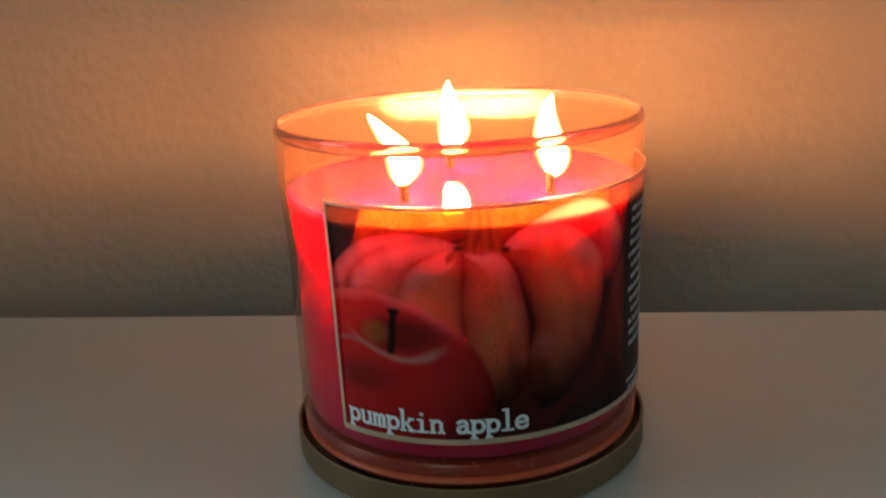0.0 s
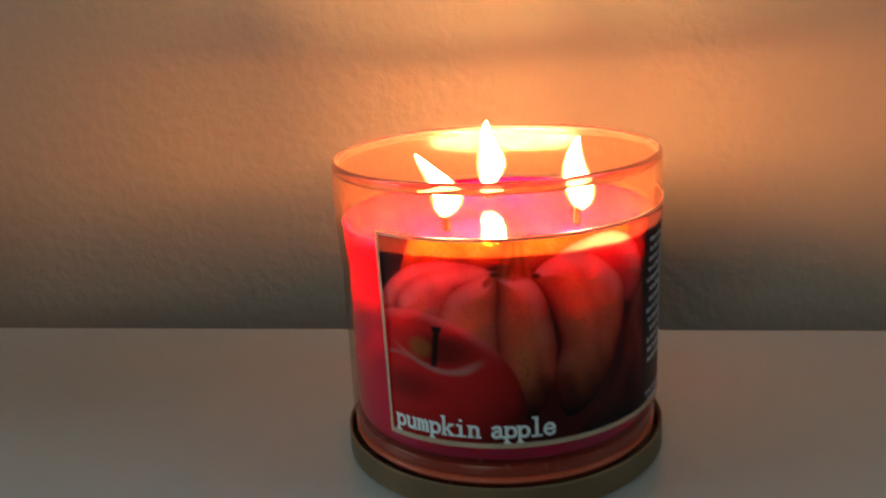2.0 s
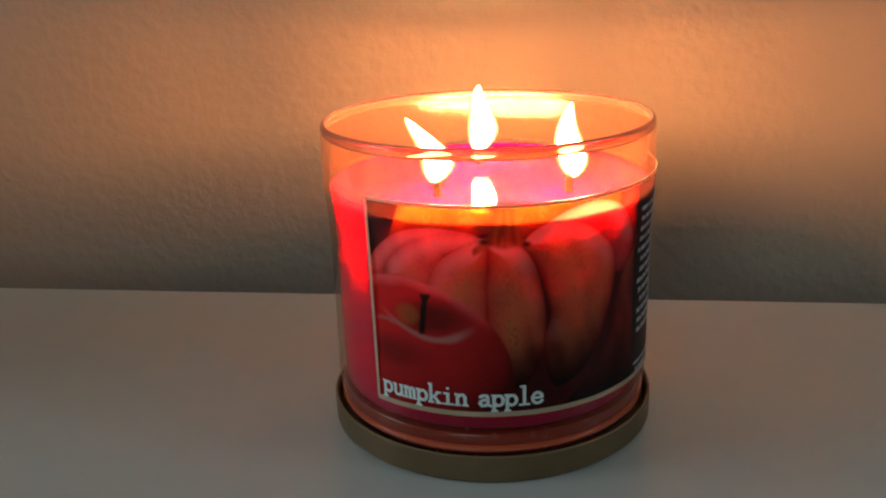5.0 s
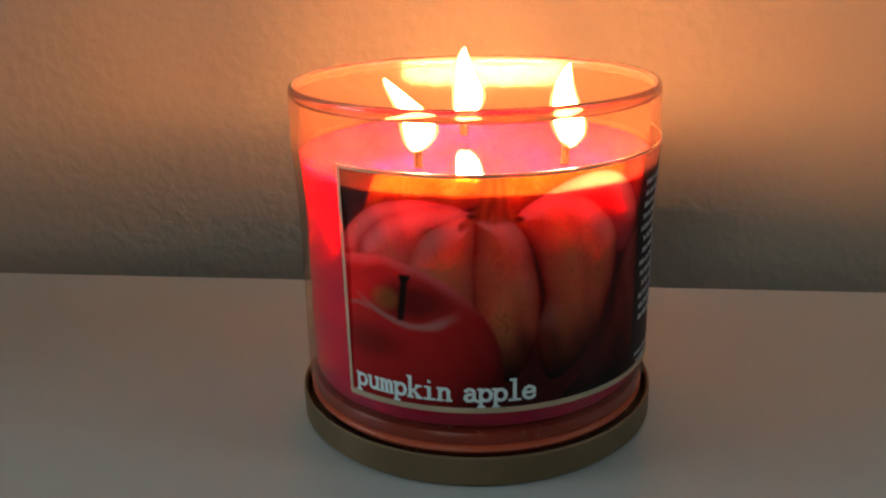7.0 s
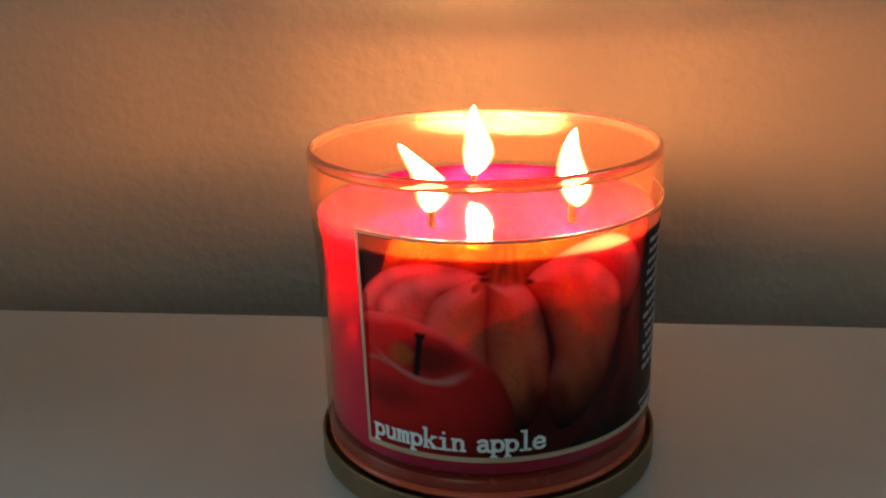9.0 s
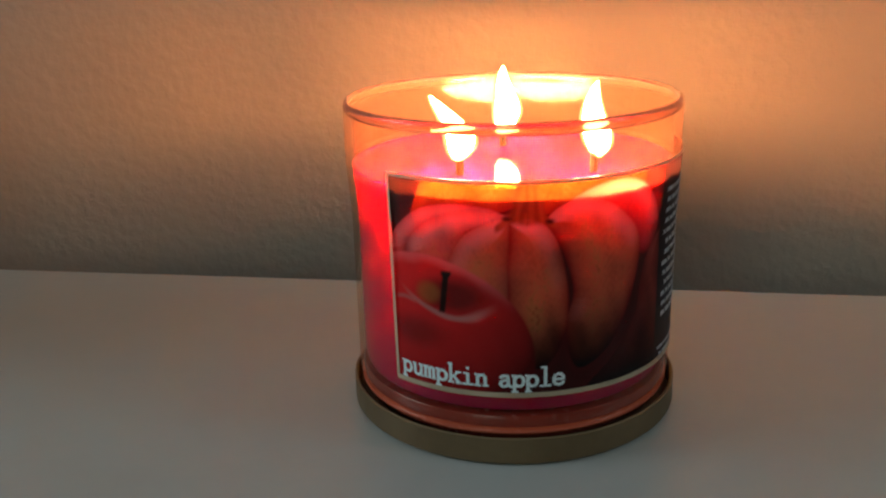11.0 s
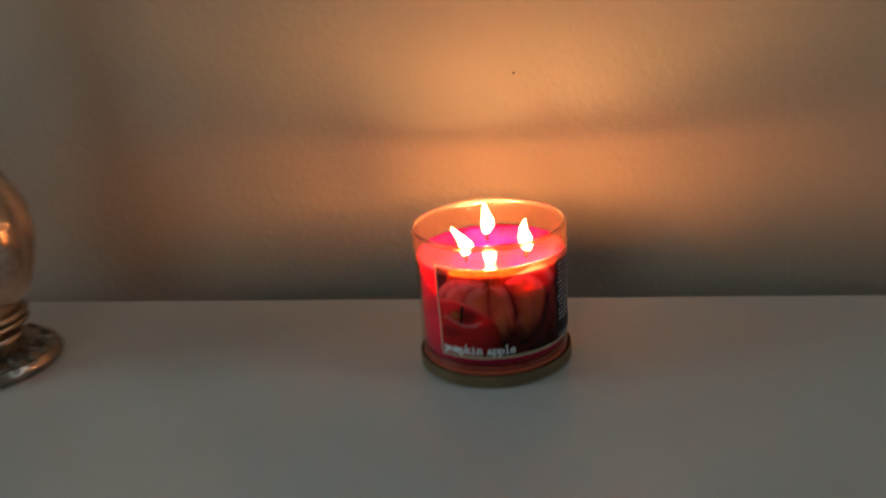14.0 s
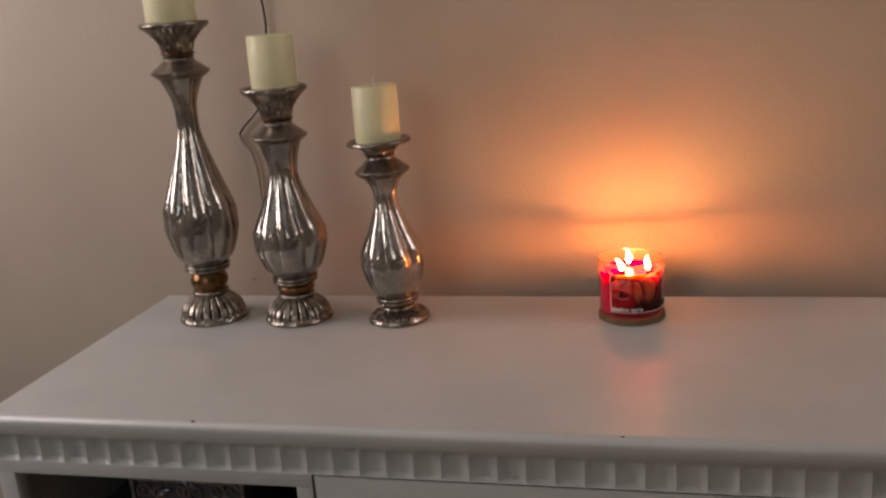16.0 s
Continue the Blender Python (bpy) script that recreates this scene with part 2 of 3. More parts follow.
wall_with_opening("wall_south", "x", X0 - 0.1, X1 + 0.1, -1.2, -0.3, Y0 - 0.1, Y0, 0.50, 1.50)
wall_with_opening("wall_east", "y", Y0, WALL_Y, -0.88, -0.08, X1, X1 + 0.1, 1.00, 1.60)
wall_with_opening("wall_west", "y", Y0, WALL_Y, -1.12, -0.12, X0 - 0.1, X0, 0.47, 1.17)
structure("floor", box(bmesh.new(), X0 - 0.1, X1 + 0.1, Y0 - 0.1, WALL_Y + 0.1, FLOOR_Z - 0.1, FLOOR_Z), FLOOR, "brown wooden room floor", "floor")
structure("ceiling", box(bmesh.new(), X0 - 0.1, X1 + 0.1, Y0 - 0.1, WALL_Y + 0.1, CEIL_Z, CEIL_Z + 0.1), CEILING, "plain white ceiling", "ceiling")
nail = lathe([(0, -0.001), (0.0011, -0.001), (0.0009, 0.0004), (0, 0.0006)], 8)
bmesh.ops.rotate(nail, verts=nail.verts, cent=(0, 0, 0), matrix=Matrix.Rotation(radians(90), 3, "X"))
mark = tagged(new("wall_mark", mesh_of("wall_mark", nail, CHIP)), "tiny dark nick in the wall paint", "wall mark", kind="structure")
mark.location = (0.0045, WALL_Y, 0.1605)

dash = tube([(-0.004, 0, 0), (0.0, -0.001, 0.0006), (0.005, 0, 0.0)], [0.0008, 0.0012, 0.0006], 6)
dent = tagged(new("wall_mark", mesh_of("wall_mark", dash, CHIP)), "small dark scuff low on the wall", "wall mark", kind="structure")
dent.location = (-0.711, WALL_Y, 0.006)

# ---- the dresser ----
DX0, DX1, DFRONT, DBACK = -0.846, 0.95, -0.42, 0.094
PITCH = 0.0345


def dresser():
    d = thing("dresser", (0, 0, FLOOR_Z), "grey-white painted wooden dresser with a fluted front rail", "dresser")
    up = -FLOOR_Z
    # top with a rounded front lip
    bm = bmesh.new()
    prof = [(DBACK, up - 0.026), (DBACK, up), (DFRONT + 0.010, up)]
    prof += [(DFRONT + 0.010 - 0.012 * math.sin(a), up - 0.010 + 0.010 * math.cos(a)) for a in (radians(15 * k) for k in range(1, 7))]
    prof += [(DFRONT - 0.002, up - 0.022), (DFRONT + 0.001, up - 0.027), (DFRONT + 0.012, up - 0.028)]
    ends = [[bm.verts.new((x, y, z)) for y, z in prof] for x in (DX0 - 0.004, DX0, DX1, DX1 + 0.004)]
    for i, v in enumerate(ends[0]):
        v.co.z = up - 0.013 + (v.co.z - up + 0.013) * 0.7
    for v in ends[3]:
        v.co.z = up - 0.013 + (v.co.z - up + 0.013) * 0.7
    for a, b in zip(ends, ends[1:]):
        for k in range(len(prof)):
            bm.faces.new((a[k], a[(k + 1) % len(prof)], b[(k + 1) % len(prof)], b[k]))
    bm.faces.new(ends[0])
    bm.faces.new(ends[-1])
    top = part("top", bm, PAINT, d, "smooth grey-white painted top with small chips")
    for x, w in ((-0.537, 0.0042), (0.0015, 0.003)):
        chip = lathe([(0, -0.0004), (w, -0.0004), (w * 0.8, 0.0005), (0, 0.0007)], 9, lambda a, k: 1 + 0.3 * math.sin(3 * a + 9 * x))
        bmesh.ops.scale(chip, vec=(1, 0.45, 1), verts=chip.verts)
        bmesh.ops.translate(chip, vec=(x, DFRONT + 0.006, up - 0.0008), verts=chip.verts)
        part("chip", chip, CHIP, top, "dark chip in the paint")
    # fluted rail: shallow hollows between narrow ridges
    bm = bmesh.new()
    count = int((DX1 - DX0) / PITCH) + 2
    start = -0.388 - 14 * PITCH
    zs = (up - 0.028, up - 0.032, up - 0.036, up - 0.062, up - 0.065, up - 0.067)
    depth = (0.0, 0.35, 1.0, 1.0, 0.5, 0.0)
    cols = []
    for f in range(count):
        for k in range(10):
            x = start + PITCH * (f + k / 10)
            if x < DX0 + 0.004 or x > DX1 - 0.004:
                continue
            s = math.sin(math.pi * k / 10) ** 0.75
            cols.append([bm.verts.new((x, DFRONT + 0.004 + 0.0075 * s * w, z)) for z, w in zip(zs, depth)])
    for a, b in zip(cols, cols[1:]):
        for k in range(len(zs) - 1):
            bm.faces.new((a[k], a[k + 1], b[k + 1], b[k]))
    for c in (cols[0], cols[-1]):
        bm.faces.new(c + [bm.verts.new((c[0].co.x, DFRONT + 0.03, z)) for z in (zs[-1], zs[0])])
    part("fluted_rail", bm, PAINT, d, "painted rail carved with shallow flutes")
    y0 = DFRONT + 0.004
    # plain rail under the flutes over the open bays, stiles, sides and inside
    for x0, x1 in ((DX0 + 0.005, -0.384), (0.48, DX1 - 0.005)):
        part("rail", box(bmesh.new(), x0, x1, y0, y0 + 0.022, up - 0.086, up - 0.067, 0.0012), PAINT, d)
    for x0, x1 in ((-0.406, -0.384), (0.48, 0.502), (DX0 + 0.004, DX0 + 0.030), (DX1 - 0.030, DX1 - 0.004)):
        part("stile", box(bmesh.new(), x0, x1, y0, y0 + 0.022, 0.06, up - 0.086, 0.0012), PAINT, d)
    for x0, x1 in ((DX0 + 0.004, DX0 + 0.022), (DX1 - 0.022, DX1 - 0.004)):
        part("side_panel", box(bmesh.new(), x0, x1, y0 + 0.022, DBACK, 0.0, up - 0.028), PAINT, d)
    # dividers, back and shelves take the colour that stands for the bay's shade
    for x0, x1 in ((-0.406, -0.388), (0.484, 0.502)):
        part("divider", box(bmesh.new(), x0, x1, y0 + 0.022, DBACK - 0.01, 0.06, up - 0.028), BAY_SHADE, d)
    part("back_panel", box(bmesh.new(), DX0 + 0.022, DX1 - 0.022, DBACK - 0.01, DBACK, 0.06, up - 0.028), BAY_SHADE, d, "inside back panel, darkened for the shade in the bay")
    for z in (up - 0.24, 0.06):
        part("shelf", box(bmesh.new(), DX0 + 0.022, DX1 - 0.022, y0 + 0.024, DBACK - 0.012, z - 0.016, z), BAY_SHADE, d)
    # drawers, with a scalloped gap along the top one
    for k, (z1, z0) in enumerate(((up - 0.0695, up - 0.235), (up - 0.24, up - 0.42), (up - 0.425, 0.10))):
        dr = part("drawer", box(bmesh.new(), -0.381, 0.477, y0 + 0.001, y0 + 0.022, z0, z1, 0.0015), PAINT, d, "flat grey-white drawer front")
    gap = []
    for k in range(240):
        x = -0.3835 + 0.862 * k / 239
        gap.append((x, y0 + 0.0035, up - 0.0678 - 0.0012 * abs(math.sin(math.pi * (x - start) / PITCH))))
    part("gap", tube(gap, 0.0013, 6), GAP, d, "dark uneven joint above the drawer")
    part("gap", tube([(-0.3825, y0 + 0.003, up - 0.0675 - 0.17 * k / 20) for k in range(21)], 0.0011, 6), GAP, d, "dark joint beside the drawer")
    for x in (DX0 + 0.03, DX1 - 0.03):
        for y in (y0 + 0.03, DBACK - 0.03):
            part("leg", box(bmesh.new(), x - 0.02, x + 0.02, y - 0.02, y + 0.02, 0, 0.06, 0.003), PAINT, d)
    return d


dresser()


def filigree_box():
    """A small casket with pierced scrollwork on its front."""
    b = thing("filigree_box", (-0.577, -0.352, -0.24), "ornate silver filigree box inside the open dresser bay", "box")
    part("body", box(bmesh.new(), -0.078, 0.078, -0.03, 0.06, 0, 0.132, 0.004), BAY_SHADE, b, "dark box body")
    part("lid", box(bmesh.new(), -0.082, 0.082, -0.034, 0.064, 0.132, 0.146, 0.004), FILIGREE, b)
    rnd = random.Random(4)
    for row in range(4):
        for k in range(6):
            cx, cz = -0.068 + 0.0272 * k + rnd.uniform(-0.006, 0.006), 0.020 + 0.034 * row + rnd.uniform(-0.006, 0.006)
            size = rnd.uniform(0.6, 1.15)
            pts = []
            turn, flip = rnd.uniform(0, 6.28), rnd.choice((-1, 1))
            for s in range(22):
                a = turn + flip * s * 0.42
                r = 0.0155 * size * (1 - s / 26)
                pts.append((cx + r * math.cos(a), -0.034 - 0.002 * math.sin(s * 0.5), cz + 1.1 * r * math.sin(a)))
            part("scroll", tube(pts, [0.0026 - 0.0015 * s / 22 for s in range(22)], 6), FILIGREE, b)
    for x0, x1, z0, z1 in ((-0.084, -0.078, 0, 0.146), (0.078, 0.084, 0, 0.146), (-0.05, 0.05, 0.066, 0.074)):
        part("bar", box(bmesh.new(), x0, x1, -0.038, -0.030, z0, z1, 0.002), FILIGREE, b)
    for k in range(14):
        u, w = rnd.uniform(-0.07, 0.07), rnd.uniform(0.01, 0.13)
        leaf = lathe([(0, -0.010), (0.0035, -0.005), (0.0045, 0), (0.003, 0.006), (0, 0.010)], 8)
        bmesh.ops.rotate(leaf, verts=leaf.verts, cent=(0, 0, 0), matrix=Matrix.Rotation(rnd.uniform(-1.5, 1.5), 3, "Y"))
        bmesh.ops.translate(leaf, vec=(u, -0.034, w), verts=leaf.verts)
        part("leaf", leaf, FILIGREE, b)
    return b


filigree_box()


# ---- candlesticks ----
def candlestick(x, y, height, body_r, neck_r, foot_r, cup_r, marks, lobes, label, lean=0.0):
    """marks: heights of foot top, lower ring, belly, narrowest part, upper ring, cup underside."""
    c = thing("candlestick", (x, y, 0), label, "candlestick", "candlesticks on the dresser")
    c.matrix_basis = pose(x, y, 0, 0, lean, 0) @ pose(0, 0, 0, 0, 0, 17 * lobes)
    ft, ring, belly, narrow, collar, cup = marks
    k = foot_r / 0.058
    ribs = 22

    def rib(a, q):
        groove = max(0.0, 1 - abs((ribs * a / (2 * math.pi)) % 1 - 0.5) / 0.19)
        return 1 - 0.13 * math.sin(math.pi * min(1, max(0, q - 0.22) * 1.3)) ** 0.7 * groove
    prof = spline([(foot_r * 0.97, 0.0), (foot_r * 1.0, 0.003), (foot_r * 0.96, 0.008)], 3)[:-1]
    prof += spline([(foot_r * 0.95, 0.009), (foot_r * 0.93, 0.30 * ft + 0.004), (foot_r * 0.84, 0.58 * ft + 0.002), (foot_r * 0.66, ft * 0.86), (foot_r * 0.5, ft)], 5)
    part("foot", lathe([(0, 0)] + prof + [(0, ft)], 264, rib), SILVER, c, "ribbed antique silver foot")
    for j in range(11 if ft < 0.03 else 0):
        a = 2 * math.pi * (j + 0.5) / 11
        dot = lathe([(0, -0.001), (0.0042, -0.0008), (0.0046, 0.0004), (0.0030, 0.0009), (0, 0.0009)], 12)
        bmesh.ops.rotate(dot, verts=dot.verts, cent=(0, 0, 0), matrix=Matrix.Rotation(radians(38), 3, "Y"))
        bmesh.ops.translate(dot, vec=(foot_r * 0.80, 0, ft * 0.73), verts=dot.verts)
        bmesh.ops.rotate(dot, verts=dot.verts, cent=(0, 0, 0), matrix=Matrix.Rotation(a, 3, "Z"))
        part("dimple", dot, CHIP, c, "dark dimple in the foot")
    nr, un = foot_r * 0.44, cup_r * 0.37
    part("lower_ring", lathe([(0, ft - 0.001)] + [(foot_r * 0.47 + 0.004 * math.sin(a), ft + 0.003 - 0.004 * math.cos(a)) for a in (radians(22.5 * j) for j in range(9))] + [(0, ft + 0.0072)], 48), SILVER, c)
    part("neck", lathe([(0, ft + 0.006)] + spline([(nr * 1.02, ft + 0.006), (nr * 1.26, 0.5 * (ft + ring)), (nr * 0.96, ring - 0.006)], 4) + [(0, ring - 0.006)], 48), BRONZE, c, "aged bronze neck")
    part("upper_ring", lathe([(0, ring - 0.0065)] + [(foot_r * 0.58 + 0.0045 * math.sin(a), ring - 0.0035 - 0.003 * math.cos(a)) for a in (radians(22.5 * j) for j in range(9))]
                            + [(foot_r * 0.60 + 0.004 * math.sin(a), ring + 0.0025 - 0.003 * math.cos(a)) for a in (radians(22.5 * j) for j in range(9))] + [(0, ring + 0.006)], 48), SILVER, c)

    def lobe(a, q):
        # broad lobes on the belly; above them the facets twist and end in pointed tips
        turn = (lobes * (a + 0.95 * max(0, q - 0.42)) / (2 * math.pi)) % 1 - 0.5
        depth = 0.12 * math.sin(math.pi * min(1, max(0, q))) ** 0.6

        def step(x):
            x = min(1, max(0, x))
            return x * x * (3 - 2 * x)
        petal = step((q - 0.345 - 0.10 * abs(2 * turn)) / 0.03) * (1 - step((q - 0.50) / 0.25))
        return (1 - depth * (1 - math.cos(math.pi * turn))) * (0.98 + 0.020 * petal)
    b0 = ring + 0.005
    top_r = cup_r * 0.70
    body = spline([(body_r * 0.55, b0), (body_r * 0.80, b0 + 0.24 * (belly - b0)), (body_r * 0.985, b0 + 0.72 * (belly - b0)), (body_r, belly),
                   (body_r * 0.93, belly + 0.16 * (narrow - belly)), (0.5 * (body_r + neck_r) * 0.98, belly + 0.46 * (narrow - belly)),
                   (neck_r * 1.14, belly + 0.80 * (narrow - belly)), (neck_r, narrow), (neck_r * 1.18, narrow + 0.4 * (collar - narrow)), (top_r, collar - 0.006)], 9)
    part("body", lathe([(0, b0)] + body + [(0, collar - 0.006)], 192, lobe), MERCURY, c, "smoky mercury glass body with twisted flutes")
    part("collar", lathe([(0, collar - 0.010)] + spline([(top_r * 0.97, collar - 0.010), (top_r * 1.22, collar - 0.002), (top_r * 1.18, collar + 0.002), (top_r * 0.86, collar + 0.011), (top_r * 0.62, collar + 0.019),
                                                        (top_r * 0.66, collar + 0.023), (top_r * 0.55, collar + 0.026)], 4) + [(0, collar + 0.026)], 64), SILVER, c)
    part("upper_neck", lathe([(0, collar + 0.025)] + spline([(un * 1.12, collar + 0.025), (un * 1.38, 0.5 * (collar + 0.025 + cup)), (un * 1.08, cup)], 4) + [(0, cup)], 48), BRONZE, c, "aged bronze upper neck")
    h = height

    def crimp(a, q):
        return 1 + 0.05 * math.cos(18 * a) * math.sin(math.pi * min(1, q * 1.5))
    part("cup", lathe([(0, cup - 0.001)] + spline([(un * 1.2, cup - 0.001), (un * 1.30, cup + 0.12 * (h - cup)), (un * 1.38, cup + 0.3 * (h - cup)), (cup_r * 0.72, cup + 0.62 * (h - cup)), (cup_r * 0.97, h - 0.007), (cup_r, h - 0.003), (cup_r * 0.96, h)], 4)
                      + [(cup_r * 0.86, h - 0.002), (cup_r * 0.80, h - 0.004), (0, h - 0.004)], 72, crimp), SILVER, c, "flared antique silver candle cup")
    return c


candlestick(-0.3698, -0.020, 0.294, 0.0525, 0.0195, 0.0505, 0.0502, (0.0185, 0.036, 0.103, 0.204, 0.246, 0.271), 7,
            "short smoky mercury glass candlestick with silver foot", -1.9)
candlestick(-0.5435, -0.020, 0.383, 0.0605, 0.0245, 0.0560, 0.0524, (0.040, 0.071, 0.142, 0.252, 0.306, 0.336), 8,
            "middle-height smoky mercury glass candlestick with silver foot")
candlestick(-0.6985, -0.020, 0.491, 0.0615, 0.0188, 0.0568, 0.0539, (0.045, 0.092, 0.172, 0.344, 0.414, 0.446), 8,
            "tall smoky mercury glass candlestick with silver foot")


def pillar_candle(x, y, z, r, h, label):
    p = thing("pillar_candle", (x, y, z), label, "candle", "pillar candles on candlesticks")

    def uneven(a, q):
        return 1 + 0.008 * math.sin(2 * a + 5 * x) + 0.004 * math.sin(5 * a)
    part("wax_body", lathe([(0, 0), (r * 0.98, 0), (r, 0.002), (r * 1.0, h * 0.5), (r * 1.0, h - 0.003), (r * 0.97, h - 0.0006), (r * 0.90, h), (r * 0.5, h - 0.003), (0, h - 0.004)], 56, uneven), IVORY, p)
    part("wick", tube([(0, 0, h - 0.005), (0.0004, 0, h + 0.004), (-0.001, 0.001, h + 0.011)], 0.0011, 6), COTTON, p, "unburnt white wick")
    return p


pillar_candle(-0.380, -0.020, 0.2901, 0.0352, 0.0865, "ivory pillar candle standing on the short candlestick")
pillar_candle(-0.541, -0.020, 0.3791, 0.0366, 0.0835, "ivory pillar candle standing on the middle candlestick")
pillar_candle(-0.702, -0.020, 0.4871, 0.0395, 0.100, "ivory pillar candle standing on the tall candlestick")


def power_cord():
    c = thing("power_cord", (-0.66, WALL_Y - 0.006, 0), "black cord hanging down the wall behind the candlesticks", "cord")
    pts = [(0.0277, 0.6262), (0.0314, 0.5317), (0.0346, 0.4708), (0.0267, 0.4057), (0.0109, 0.3449), (-0.0059, 0.3197), (-0.029, 0.2987), (-0.0403, 0.2846)]
    line = [(a, 0, b) for a, b in spline(pts, 5)]
    part("cable", tube(line, 0.0021, 8), CORD, c)
    # the lower length of the cord is grey and slightly thicker
    low = [(-0.0403, 0.2846), (-0.0363, 0.2703), (-0.0216, 0.2504), (-0.0143, 0.2189), (-0.0122, 0.1769), (-0.0101, 0.1538), (0.0025, 0.096), (0.0172, 0.0436), (0.0193, 0.0068), (0.0193, -0.022), (0.016, -0.25)]
    part("lower_cable", tube([(a, 0.001, b) for a, b in spline(low, 5)], 0.0024, 8), CORD_GREY, c, "grey lower part of the cord")
    return c


power_cord()

# ---- the burning candle ----
LID_R, LID_H, RIM_Z = 0.0510, 0.0076, 0.0956
WAX_Z = 0.0765


def gold_lid():
    g = thing("coaster", (0, 0, 0), "gold metal lid turned over as a coaster under the jar", "coaster")
    part("tray", lathe([(0, 0), (LID_R - 0.001, 0), (LID_R, 0.001), (LID_R, LID_H + 0.0006), (LID_R - 0.0005, LID_H + 0.001), (LID_R - 0.0011, LID_H + 0.0006), (LID_R - 0.0011, 0.0022), (0, 0.0022)], 128), GOLD, g)
    part("seal", lathe([(0, 0.0021), (0.0486, 0.0021), (0.0488, 0.0035), (0.0470, 0.0048), (0, 0.0048)], 96), mat("brown ring seal", (0.17, 0.075, 0.04), 0.45, vary=0.1, scale=60), g, "brown ring seal in the lid")
    return g


gold_lid()


def jar_radius(z):
    """Outer radius: straight below, a little wider above the wax."""
    k = min(1, max(0, (z - 0.058) / 0.024))
    return 0.0490 + 0.0011 * k * k * (3 - 2 * k)


def candle():
    c = thing("jar_candle", (0, 0, 0), "burning red three-wick candle in a glass jar with a printed label", "candle")
    z0 = 0.0049
    outer = [(0.0, z0), (0.044, z0), (0.0468, z0 + 0.0012), (0.0484, z0 + 0.004), (0.0490, z0 + 0.008)]
    outer += [(jar_radius(z), z) for z in (0.02, 0.03, 0.04, 0.05, 0.058, 0.062, 0.066, 0.07, 0.074, 0.078, 0.082, 0.087, 0.092, RIM_Z - 0.0016)]
    inner = [(jar_radius(z) - 0.0026, z) for z in (RIM_Z - 0.0016, 0.09, 0.085, 0.08, WAX_Z + 0.002)]
    part("jar", lathe(outer + inner, 128), GLASS, c, "clear glass jar with straight sides")
    rim = [(jar_radius(RIM_Z) - 0.0011 + 0.0011 * math.cos(a), RIM_Z - 0.0017 + 0.0017 * math.sin(a)) for a in (radians(30 * k) for k in range(12))]
    part("rim", lathe(rim, 128, closed=True), RIM, c, "rounded glass rim")
    # foot ring and bottom carry the light caught in the glass as colour
    foot = [(0.0474 + 0.0012 * math.cos(a), z0 + 0.0044 + 0.0011 * math.sin(a)) for a in (radians(30 * k) for k in range(12))]
    part("base_ring", lathe(foot, 128, closed=True), FOOT_GLOW, c, "orange ring for the light caught in the glass foot of the jar")
    part("base", lathe([(0, z0 + 0.0008), (0.0455, z0 + 0.0008), (0.0474, z0 + 0.003), (0.0480, 0.0125), (0.0474, 0.0136), (0, 0.0136)], 96), RED_LIT_BASE, c, "thick glass bottom of the jar, coloured for red light from the wax")
    # wax with a molten pool and a low meniscus at the glass
    wax = [(0, 0.0138), (0.0430, 0.0138), (0.0466, 0.0152)] + [(jar_radius(z) - 0.0018, z) for z in (0.018, 0.03, 0.045, 0.058, 0.062, 0.066, 0.07, 0.074, WAX_Z)]
    wax += [(jar_radius(WAX_Z) - 0.0024, WAX_Z + 0.0003), (0.0465, WAX_Z - 0.0002), (0.0445, WAX_Z - 0.0008), (0.030, WAX_Z - 0.001), (0, WAX_Z - 0.001)]
    part("wax", lathe(wax, 96), RED_WAX, c, "glowing red wax with a molten pool")
    # wicks and their flames: base, lean and height
    for wx, wy, lean, h, w in ((-0.0128, -0.0205, -0.0070, 0.0185, 0.0039), (0.0248, -0.0150, 0.0010, 0.0215, 0.0037), (-0.0045, 0.0205, 0.0014, 0.0215, 0.0039)):
        wick = part("wick", tube([(wx, wy, WAX_Z - 0.003), (wx, wy, WAX_Z + 0.003), (wx + 0.0006, wy, WAX_Z + 0.006), (wx + 0.0016, wy, WAX_Z + 0.008)], 0.0011, 8), WICK, c, "charred black wick")
        prof = [(0, 0), (0.36, 0.03), (0.62, 0.09), (0.86, 0.18), (0.98, 0.28), (1.0, 0.36), (0.90, 0.48), (0.72, 0.62), (0.50, 0.77), (0.28, 0.90), (0.12, 0.97), (0, 1.0)]
        for kind, grow, mat_, note, first, last in (("flame", 1.0, FLAME, "bright yellow-white flame", 2, 6), ("flame_foot", 1.0, FLAME_TIP, "paler foot of the flame", 0, 2),
                                                    ("flame_tip", 1.0, FLAME_TIP, "thin yellow tip of the flame", 6, 11),
                                                    ("mantle", 1.13, MANTLE, "thin glowing edge of the flame", 0, 11), ("mantle", 1.30, MANTLE, "thin glowing edge of the flame", 0, 11)):
            bm = lathe([(r * w * grow, z * h * (0.9 + 0.1 * grow)) for r, z in prof[first:last + 1]], 24)
            for v in bm.verts:
                k = v.co.z / h
                v.co.x += lean * k * k + 0.0012 * math.sin(5 * k + 40 * wx)
                v.co.y += 0.0006 * math.sin(7 * k + 60 * wx)
                v.co.z -= 0.0012 * (grow - 1)
            bmesh.ops.translate(bm, vec=(wx, wy, WAX_Z + 0.0032), verts=bm.verts)
            part(kind, bm, mat_, wick, note)
    return c


CANDLE = candle()
LABEL_R = 0.0003
